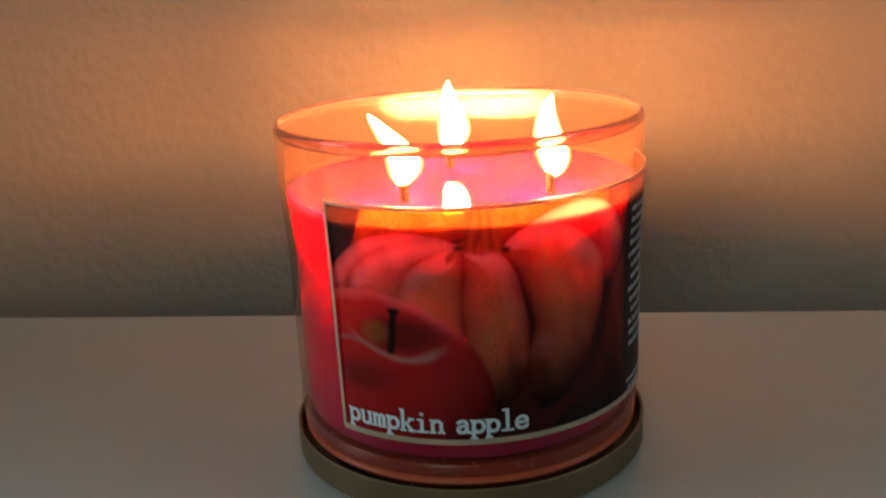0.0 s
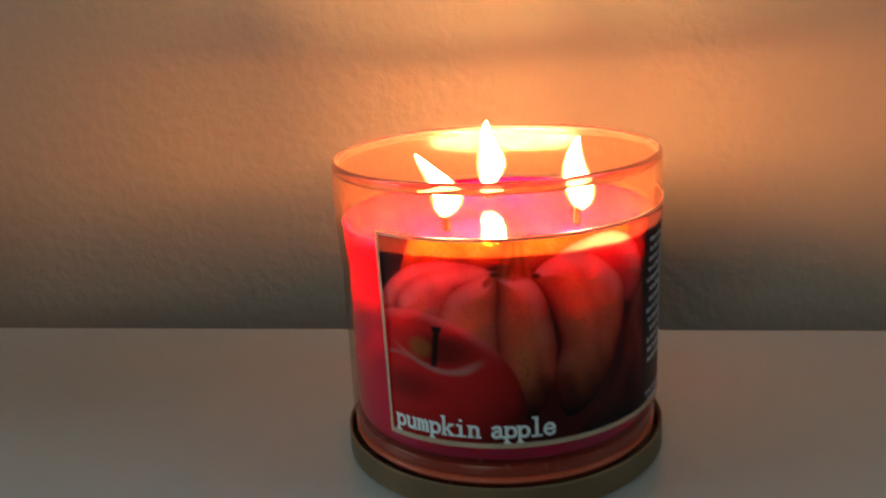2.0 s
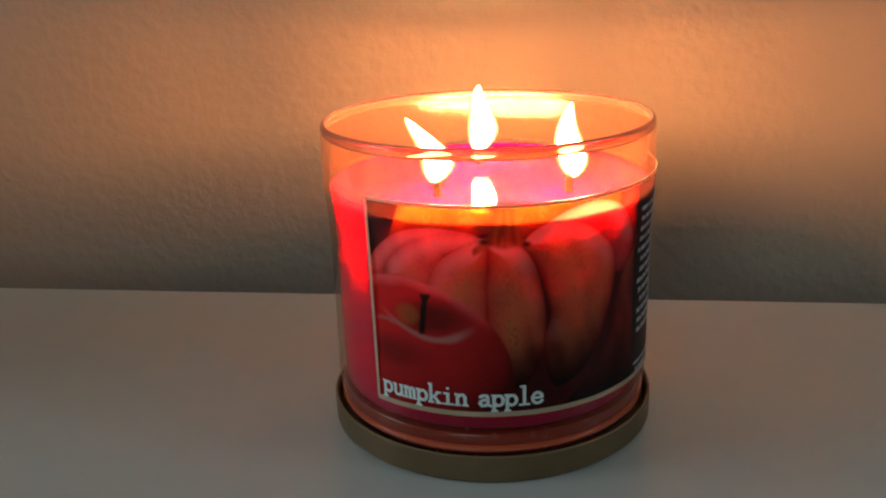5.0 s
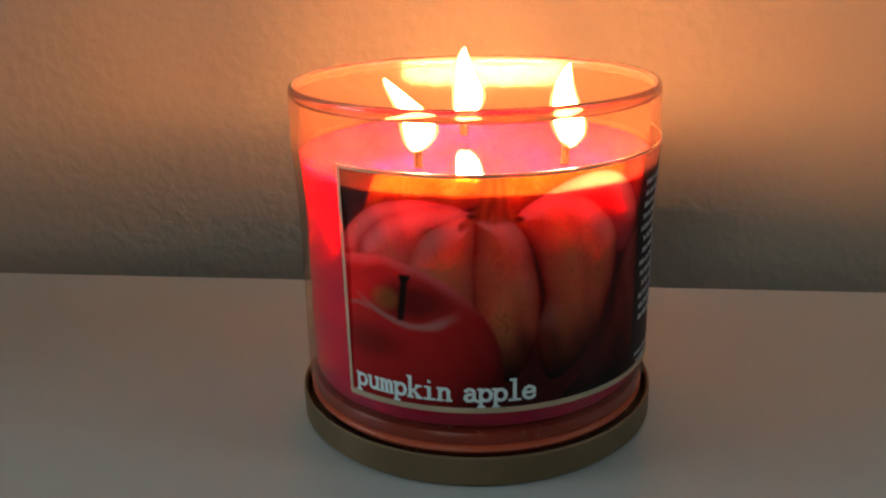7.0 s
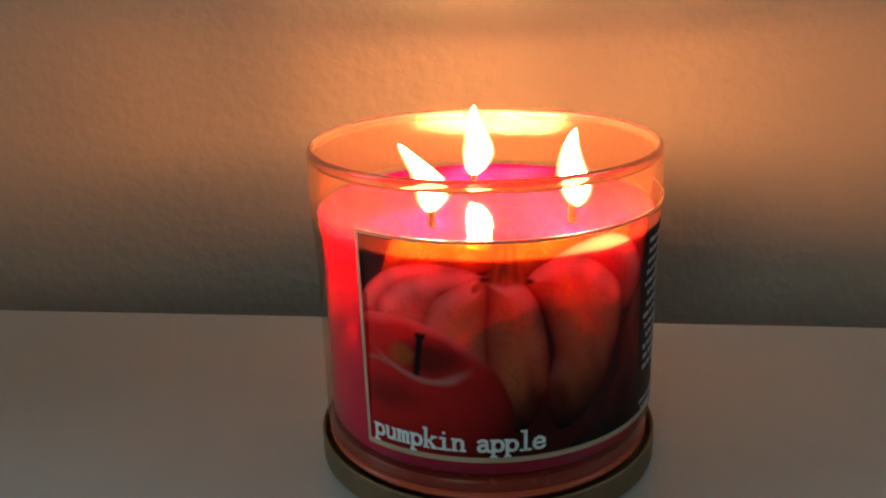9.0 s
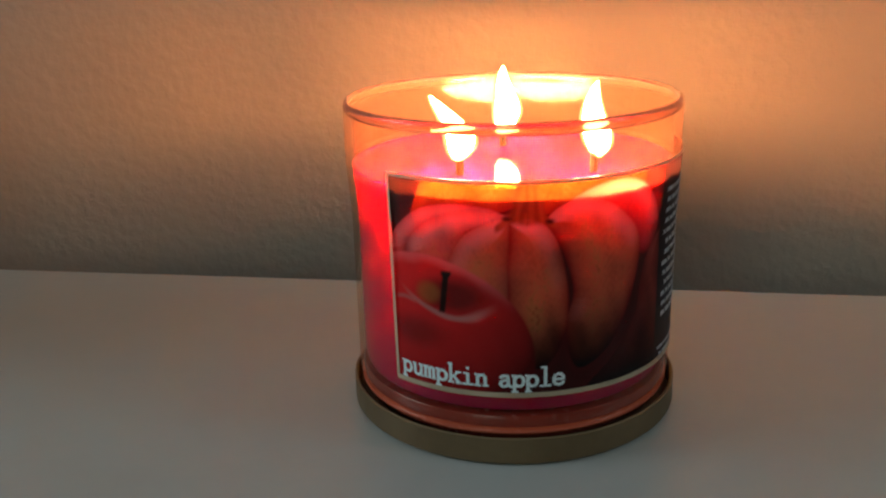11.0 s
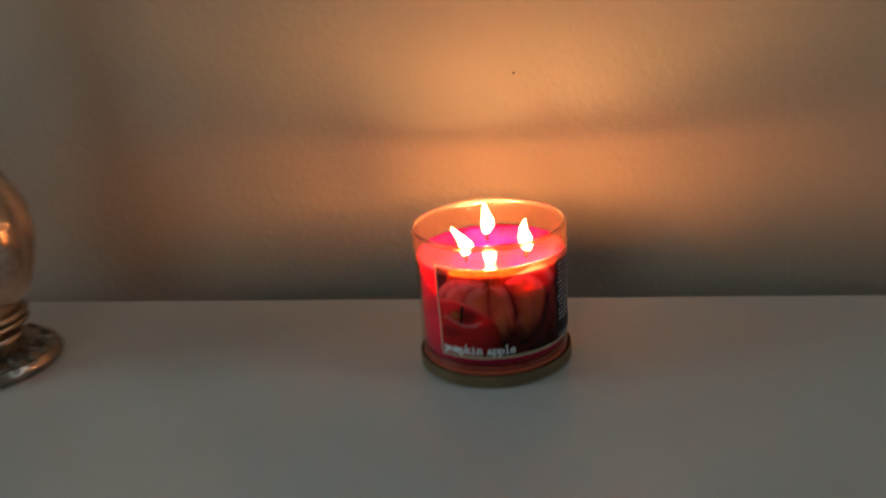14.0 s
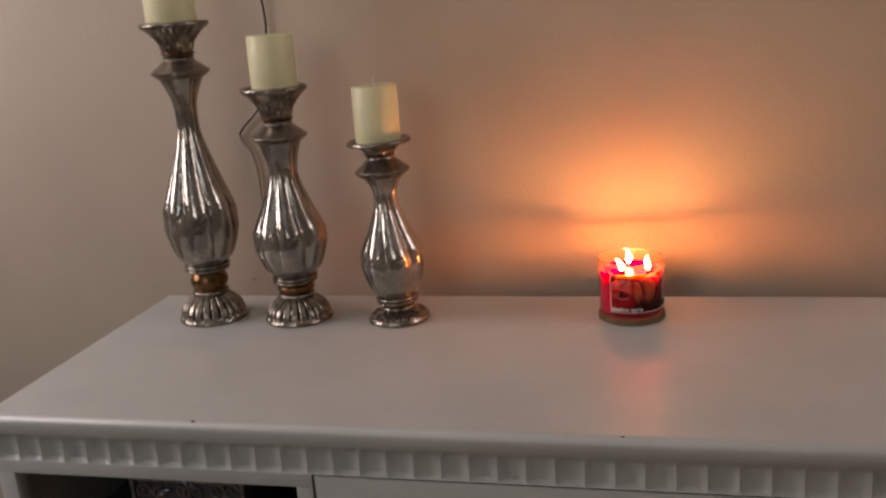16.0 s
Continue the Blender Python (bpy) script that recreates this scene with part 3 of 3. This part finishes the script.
T0, T1, LZ0, LZ1, PANEL = -35.9, 104.0, 0.0208, 0.0808, 61.5


def on_jar(deg, z, out=0.0):
    r = jar_radius(z) + LABEL_R + out
    return (r * math.sin(radians(deg)), -r * math.cos(radians(deg)), z)


def smooth(a, b, x):
    t = np.clip((x - a) / (b - a), 0, 1)
    return t * t * (3 - 2 * t)


def print_colours(th, z):
    """The still life printed on the label: a ribbed squash behind a red apple. th in degrees, z in mm."""
    s = 0.859
    rng = np.random.RandomState(3)
    col = np.zeros(th.shape + (3,)) + np.array((0.030, 0.010, 0.008))
    wob = np.zeros_like(th)
    for k in range(26):
        fx, fz, ph = rng.uniform(-0.9, 0.9), rng.uniform(-0.6, 0.6), rng.uniform(0, 6.28)
        wob += np.sin(fx * th + fz * z + ph) / 26 ** 0.5

    speck = np.zeros_like(th)
    for k in range(40):
        fx, fz, ph = rng.uniform(-4, 4), rng.uniform(-3.5, 3.5), rng.uniform(0, 6.28)
        speck += np.sin(fx * th + fz * z + ph + 1.5 * wob) / 40 ** 0.5

    def over(mask, c):
        nonlocal col
        col = col * (1 - mask[..., None]) + np.asarray(c) * mask[..., None]

    red, dark = (0.24, 0.005, 0.007), (0.16, 0.006, 0.008)

    def lobe(outline, body, high, crease, wide=2.0, fade=None, stain=0.5):
        """One swelling of the squash: a pale upper shoulder, a mottled body and red creases at its sides."""
        pts = np.array(spline(outline + outline[:1], 6)) * (s, 1)
        u = th * s
        dist, inside = np.full(th.shape, 1e9), np.zeros(th.shape, bool)
        for (ax, az), (bx, bz) in zip(pts, pts[1:]):
            dx, dz = bx - ax, bz - az
            k = np.clip(((u - ax) * dx + (z - az) * dz) / (dx * dx + dz * dz + 1e-9), 0, 1)
            dist = np.minimum(dist, np.hypot(u - ax - k * dx, z - az - k * dz))
            if dz:
                inside ^= ((az > z) != (bz > z)) & (u < ax + (z - az) * dx / dz)
        far = np.where(inside, dist, -dist)
        down = -np.gradient(far, axis=0) / (z[1, 0] - z[0, 0])
        upper = smooth(-0.1, 0.9, down)
        edge = np.exp(-np.clip(far + 0.35 * wob, 0, 99) / wide) * (1 - 0.75 * upper)
        shoulder = upper * np.exp(-((far - 2.0) / 2.6) ** 2)
        paint = np.asarray(body)[None, None] * (1 + 0.10 * wob + 0.07 * speck)[..., None]
        tan = smooth(0.1, 1.1, 0.7 * wob + 0.5 * speck) * smooth(2.5, 6, far) * stain
        paint = paint * (1 - tan[..., None]) + np.array((0.62, 0.22, 0.075)) * tan[..., None]
        paint = paint * (1 - 0.9 * shoulder[..., None]) + np.asarray(high) * 0.9 * shoulder[..., None]
        dots = smooth(1.5, 2.3, speck + 0.7 * wob) * 0.5 * stain
        paint = paint * (1 - dots[..., None]) + np.array((0.34, 0.02, 0.02)) * dots[..., None]
        paint = paint * (1 - edge[..., None]) + np.asarray(crease) * edge[..., None]
        if fade is not None:
            paint = paint * smooth(fade[0], fade[1], z + 0.8 * wob)[..., None] ** 1.3
        over(0.38 * np.exp(-np.clip(-far, 0, 99) / 1.3) * (far < 0), dark)
        over(smooth(-0.25, 0.3, far), paint)

    amber, pink, rose = (0.46, 0.085, 0.012), (0.95, 0.37, 0.36), (0.86, 0.185, 0.085)
    over(smooth(-36, -30, th) * smooth(82, 70, z) * 0.5, (0.12, 0.010, 0.012))
    lobe([(-28.6, 68), (-24.8, 76), (-20.5, 82), (-8, 85), (4, 83), (7, 75), (-3, 72), (-17, 71)], amber, (0.62, 0.17, 0.025), (0.46, 0.035, 0.020), 2.8, stain=0.3)
    lobe([(10, 83), (30, 86), (50, 84), (54, 78), (40, 74), (20, 72), (9, 74)], amber, (0.62, 0.17, 0.025), (0.46, 0.035, 0.020), 2.6, stain=0.3)
    lobe([(51, 84), (58, 83), (61.5, 72), (59, 66), (51, 74)], (0.60, 0.03, 0.03), (0.7, 0.05, 0.04), red, stain=0.0)
    lobe([(17, 72), (25, 76.4), (32.4, 78.8), (41, 79.5), (49.7, 76.9), (56.4, 71.2), (60, 64), (57, 58), (50, 57), (40, 66)], (0.80, 0.055, 0.07), pink, red, 2.2, stain=0.1)
    lobe([(61.5, 62), (54.5, 57), (51, 50), (49.5, 42.5), (46, 36), (39, 29), (30, 20), (62, 19), (63, 40)], (0.36, 0.030, 0.026), (0.45, 0.06, 0.05), dark, 1.6, (12, 62), 0.1)
    lobe([(-38, 59), (-34.9, 64.8), (-28.4, 70), (-22.6, 72.8), (-16, 74.2), (-8, 74.5), (1, 72.9), (3, 70), (-10, 65), (-30, 56)], (0.80, 0.10, 0.09), pink, red, 2.0, stain=0.3)
    lobe([(-31.5, 57), (-30, 61.5), (-26.4, 65.5), (-21.4, 69), (-14.7, 71.6), (-7, 73.0), (1.2, 72.3), (5, 70.8), (-5, 63), (-14, 55)], (0.80, 0.13, 0.11), pink, red, 2.2, stain=0.4)
    lobe([(14.0, 69.5), (19, 73.6), (25, 75.5), (29.4, 75.3), (36.2, 73.4), (42.4, 69.4), (47.6, 64.6), (49.8, 59), (48.7, 52), (44.5, 42), (37, 32), (26, 28), (22, 40), (24.5, 50), (21.5, 60), (18, 66)],
         rose, pink, (0.34, 0.012, 0.012), 4.4, (24, 54), 0.7)
    lobe([(-17, 53), (-14.3, 59), (-10.8, 64.6), (-6.1, 68.1), (-0.3, 70.3), (5.0, 71.3), (6.5, 66), (4.8, 58), (5.2, 46), (-4, 42)], rose, pink, (0.34, 0.012, 0.012), 3.2, (20, 50), 0.5)
    lobe([(4.5, 69.8), (9.4, 71.0), (14.3, 69.7), (18.8, 64.7), (21.4, 57.3), (23.0, 47), (21, 36), (15, 29), (8, 31), (4.6, 42), (4.0, 52), (4.4, 62)], rose, pink, (0.34, 0.012, 0.012), 2.8, (23, 52), 0.8)
    # the dried stalk, flared at its foot
    mid = 9.6 - 0.05 * (z - 70)
    w = 4.2 + 4.8 * np.exp(-np.clip(z - 69.0, 0, 30) / 2.4) + 0.5 * np.sin(0.9 * th)
    stalk = smooth(w, w - 1.6, np.abs(th - mid) * s) * smooth(69.0, 71.0, z + 0.8 * wob + 0.02 * (th - 10) ** 2)
    grain = 0.82 + 0.18 * np.sin(th * 1.9 + 0.25 * z * np.sign(th - mid) + wob)
    over(stalk * 0.9, np.array((0.46, 0.085, 0.022)) * grain[..., None])
    for side, reach in ((-1, 6.2), (1, 6.6)):
        over(smooth(1.1, 0.2, np.hypot((th - 9.9 - side * reach) * s * 0.55, z - 70.6 + 0.5 * side)) * 0.9, (0.03, 0.006, 0.006))
    # the apple, its hollow, the pale rim of the hollow and its stalk
    u, v = (th + 23.5) / 36.5, (z - 31) / 29.0
    r2 = u * u + v * v * (1 + 0.10 * u)
    lit = np.clip(-0.15 * u + 0.75 * v + 0.62 * np.sqrt(np.clip(1 - r2, 0, 1)), 0.06, 1)
    over(smooth(1.0, 0.97, np.sqrt(r2)), np.array((0.88, 0.030, 0.032))[None, None] * lit[..., None] ** 0.7 + np.array((0.30, 0.15, 0.15)) * smooth(0.86, 0.975, np.sqrt(r2) - 0.02 * wob)[..., None] * smooth(44, 57, z)[..., None])
    over(smooth(1.0, 0.2, np.hypot((th + 27) / 17, (z - 37) / 6.5)) * 0.6, (0.16, 0.012, 0.014))
    a, b = (th + 14) / 15.5, (z - 48.8) / 6.4
    d = np.sqrt(a * a + b * b)
    over(smooth(1.05, 0.35, d) * 0.85, (0.17, 0.012, 0.012))
    over(smooth(0.85, 0.3, np.sqrt(((th + 22) / 7) ** 2 + ((z - 49) / 5) ** 2)) * 0.55, (0.55, 0.22, 0.05))
    lip = 42.1 + 0.020 * (th + 11) ** 2 * np.where(th < -11, 0.75, 1.3)
    wide = 1.3 + 1.3 * smooth(-13, -5, th) + 0.4 * wob
    over(smooth(0.9, 0.2, np.abs(z - 46.4 + 0.05 * (th + 31.5) ** 2)) * smooth(5, 2, np.abs(th + 31)) * 0.6, (0.55, 0.27, 0.25))
    over(smooth(wide, 0.15, np.abs(z - lip - 0.25 * wide + 0.5 * wob)) * smooth(18, 9, np.abs(th + 16)) * 0.75, (0.62, 0.33, 0.30))
    st = np.abs(th + 16.3 - 0.14 * (z - 50)) * s
    over(smooth(1.2, 0.6, st - 0.6 * smooth(53.5, 55.2, z)) * smooth(43.4, 44.2, z) * smooth(56, 55.3, z), (0.025, 0.010, 0.008))
    # the dark side panel
    over(smooth(PANEL - 0.6, PANEL + 0.2, th), (0.035, 0.014, 0.018))
    return np.clip(col * (1 + 0.05 * wob[..., None]), 0.004, 1)


BOLD, THIN = 0.26, 0.20
BOWL = [(0.50 + 0.34 * math.cos(radians(a)), 0.50 + 0.46 * math.sin(radians(a))) for a in range(150, -151, -20)]
# strokes of the typewriter letters, in widths of a letter and heights of a small one
SLAB = {
    "p": [([(0.16, 1.0), (0.16, -0.48)], BOLD), ([(0.0, 1.0), (0.16, 1.0)], THIN), ([(0.0, -0.48), (0.38, -0.48)], THIN), (BOWL, BOLD)],
    "u": [([(0.16, 1.0), (0.16, 0.25), (0.24, 0.06), (0.42, 0.0), (0.60, 0.08), (0.74, 0.26)], BOLD), ([(0.74, 1.0), (0.74, 0.0)], BOLD), ([(0.0, 1.0), (0.16, 1.0)], THIN),
          ([(0.58, 1.0), (0.74, 1.0)], THIN), ([(0.74, 0.0), (0.92, 0.0)], THIN)],
    "m": [([(0.10, 1.0), (0.10, 0.0)], BOLD), ([(0.10, 0.82), (0.28, 0.98), (0.44, 0.86), (0.46, 0.0)], BOLD), ([(0.46, 0.82), (0.64, 0.98), (0.80, 0.86), (0.82, 0.0)], BOLD),
          ([(-0.03, 1.0), (0.10, 1.0)], THIN), ([(-0.03, 0.0), (0.22, 0.0)], THIN), ([(0.38, 0.0), (0.56, 0.0)], THIN), ([(0.74, 0.0), (0.95, 0.0)], THIN)],
    "k": [([(0.16, 1.72), (0.16, 0.0)], BOLD), ([(0.0, 1.72), (0.16, 1.72)], THIN), ([(0.0, 0.0), (0.34, 0.0)], THIN), ([(0.78, 1.0), (0.20, 0.42)], THIN), ([(0.40, 0.60), (0.80, 0.0)], BOLD),
          ([(0.60, 1.0), (0.92, 1.0)], THIN), ([(0.60, 0.0), (0.95, 0.0)], THIN)],
    "i": [([(0.46, 1.0), (0.46, 0.0)], BOLD), ([(0.18, 1.0), (0.46, 1.0)], THIN), ([(0.10, 0.0), (0.84, 0.0)], THIN), ([(0.43, 1.48), (0.49, 1.48)], 0.24)],
    "n": [([(0.16, 1.0), (0.16, 0.0)], BOLD), ([(0.16, 0.74), (0.36, 0.96), (0.58, 0.97), (0.72, 0.80), (0.74, 0.0)], BOLD), ([(0.0, 1.0), (0.16, 1.0)], THIN), ([(0.0, 0.0), (0.34, 0.0)], THIN),
          ([(0.58, 0.0), (0.92, 0.0)], THIN)],
    "a": [([(0.14, 0.84), (0.34, 1.0), (0.58, 0.97), (0.68, 0.78), (0.70, 0.10), (0.92, 0.0)], BOLD), ([(0.70, 0.56), (0.40, 0.58), (0.16, 0.44), (0.12, 0.22), (0.26, 0.02), (0.48, 0.02), (0.70, 0.24)], BOLD)],
    "l": [([(0.46, 1.72), (0.46, 0.0)], BOLD), ([(0.18, 1.72), (0.46, 1.72)], THIN), ([(0.10, 0.0), (0.84, 0.0)], THIN)],
    "e": [([(0.12, 0.52), (0.82, 0.52), (0.80, 0.76), (0.64, 0.95), (0.44, 1.0), (0.22, 0.88), (0.10, 0.60), (0.12, 0.30), (0.26, 0.08), (0.48, 0.0), (0.70, 0.06), (0.84, 0.22)], BOLD)],
}


def label():
    nt, nz = 330, 150
    th, zz = np.linspace(T0, T1, nt + 1), np.linspace(LZ0, LZ1, nz + 1)
    verts = [on_jar(a, b) for b in zz for a in th]
    faces = [(j * (nt + 1) + i, j * (nt + 1) + i + 1, (j + 1) * (nt + 1) + i + 1, (j + 1) * (nt + 1) + i) for j in range(nz) for i in range(nt)]
    me = bpy.data.meshes.new("label")
    me.from_pydata(verts, [], faces)
    grid_t, grid_z = np.meshgrid(th, zz * 1000)
    rgb = print_colours(grid_t, grid_z).reshape(-1, 3)
    layer = me.color_attributes.new("print", "FLOAT_COLOR", "POINT")
    layer.data.foreach_set("color", np.hstack([rgb, np.ones((len(rgb), 1))]).astype(np.float32).ravel())
    me.materials.append(PAPER)
    me.shade_smooth()
    ob = new("label", me)
    ob.parent = CANDLE
    tagged(ob, "paper label printed with a squash and a red apple")

    def strip(name, spans, material, note):
        bm = bmesh.new()
        for t_a, t_b, z_a, z_b, n in spans:
            rows = [[bm.verts.new(on_jar(t_a + (t_b - t_a) * i / n, zed, o)) for i in range(n + 1)] for zed, o in ((z_a, 0.0), (z_a, 0.00025), (z_b, 0.00025), (z_b, 0.0))]
            for p, q in zip(rows, rows[1:]):
                for i in range(n):
                    bm.faces.new((p[i], p[i + 1], q[i + 1], q[i]))
        return part(name, bm, material, ob, note)
    strip("border", [(T0, T1, LZ1 - 0.0006, LZ1 + 0.0003, 60), (T0, T1, LZ0 - 0.0004, LZ0 + 0.0010, 60), (T0 - 0.3, T0 + 0.9, LZ0, LZ1, 3)], FOIL, "thin champagne foil border")
    # unreadable small print on the dark panel, as plain bars
    rnd = random.Random(8)
    for k in range(13):
        z = 0.0722 - 0.0031 * k
        t = 63.6 + rnd.uniform(0, 3.2)
        while t < 92 - (k % 3):
            w = rnd.uniform(1.2, 5.0)
            strip("print_bar", [(t, t + w, z - 0.0005, z + 0.0006, 3)], GREY_INK, "")
            t += w + 0.9
    for k in range(2):
        t = 63.5 + 1.5 * k
        while t < 90:
            w = rnd.uniform(1.5, 5)
            strip("print_bar", [(t, t + w, 0.0243 - 0.0022 * k, 0.0250 - 0.0022 * k, 3)], GREY_INK, "")
            t += w + 0.8

    # the name in white slab letters
    bm = bmesh.new()
    pen = -33.2
    for ch in "pumpkin apple":
        for stroke, width in SLAB.get(ch, ()):
            for (ax, ay), (bx, by) in zip(stroke, stroke[1:]):
                n = max(1, int(math.hypot(bx - ax, by - ay) / 0.25))
                ux, uy = (bx - ax), (by - ay)
                ln = math.hypot(ux, uy)
                ux, uy = ux / ln, uy / ln
                ax, ay, bx, by = ax - ux * width * 0.35, ay - uy * width * 0.35, bx + ux * width * 0.35, by + uy * width * 0.35
                lane = []
                for k in range(n + 1):
                    mx, my = ax + (bx - ax) * k / n, ay + (by - ay) * k / n
                    lane.append([bm.verts.new(on_jar(pen + (mx + e * -uy * width / 2) * 4.30, 0.0237 + 0.0032 * (my + e * ux * width / 2), 0.0002 + 0.00002 * (k % 2)))
                                 for e in (-1, 1)])
                for (p, q), (r, t) in zip(lane, lane[1:]):
                    bm.faces.new((p, q, t, r))
        pen += 3.0 if ch == " " else 4.46 if pen < -2 else 4.22
    part("lettering", bm, WHITE_INK, ob, "white lettering", smooth=False)
    return ob


label()
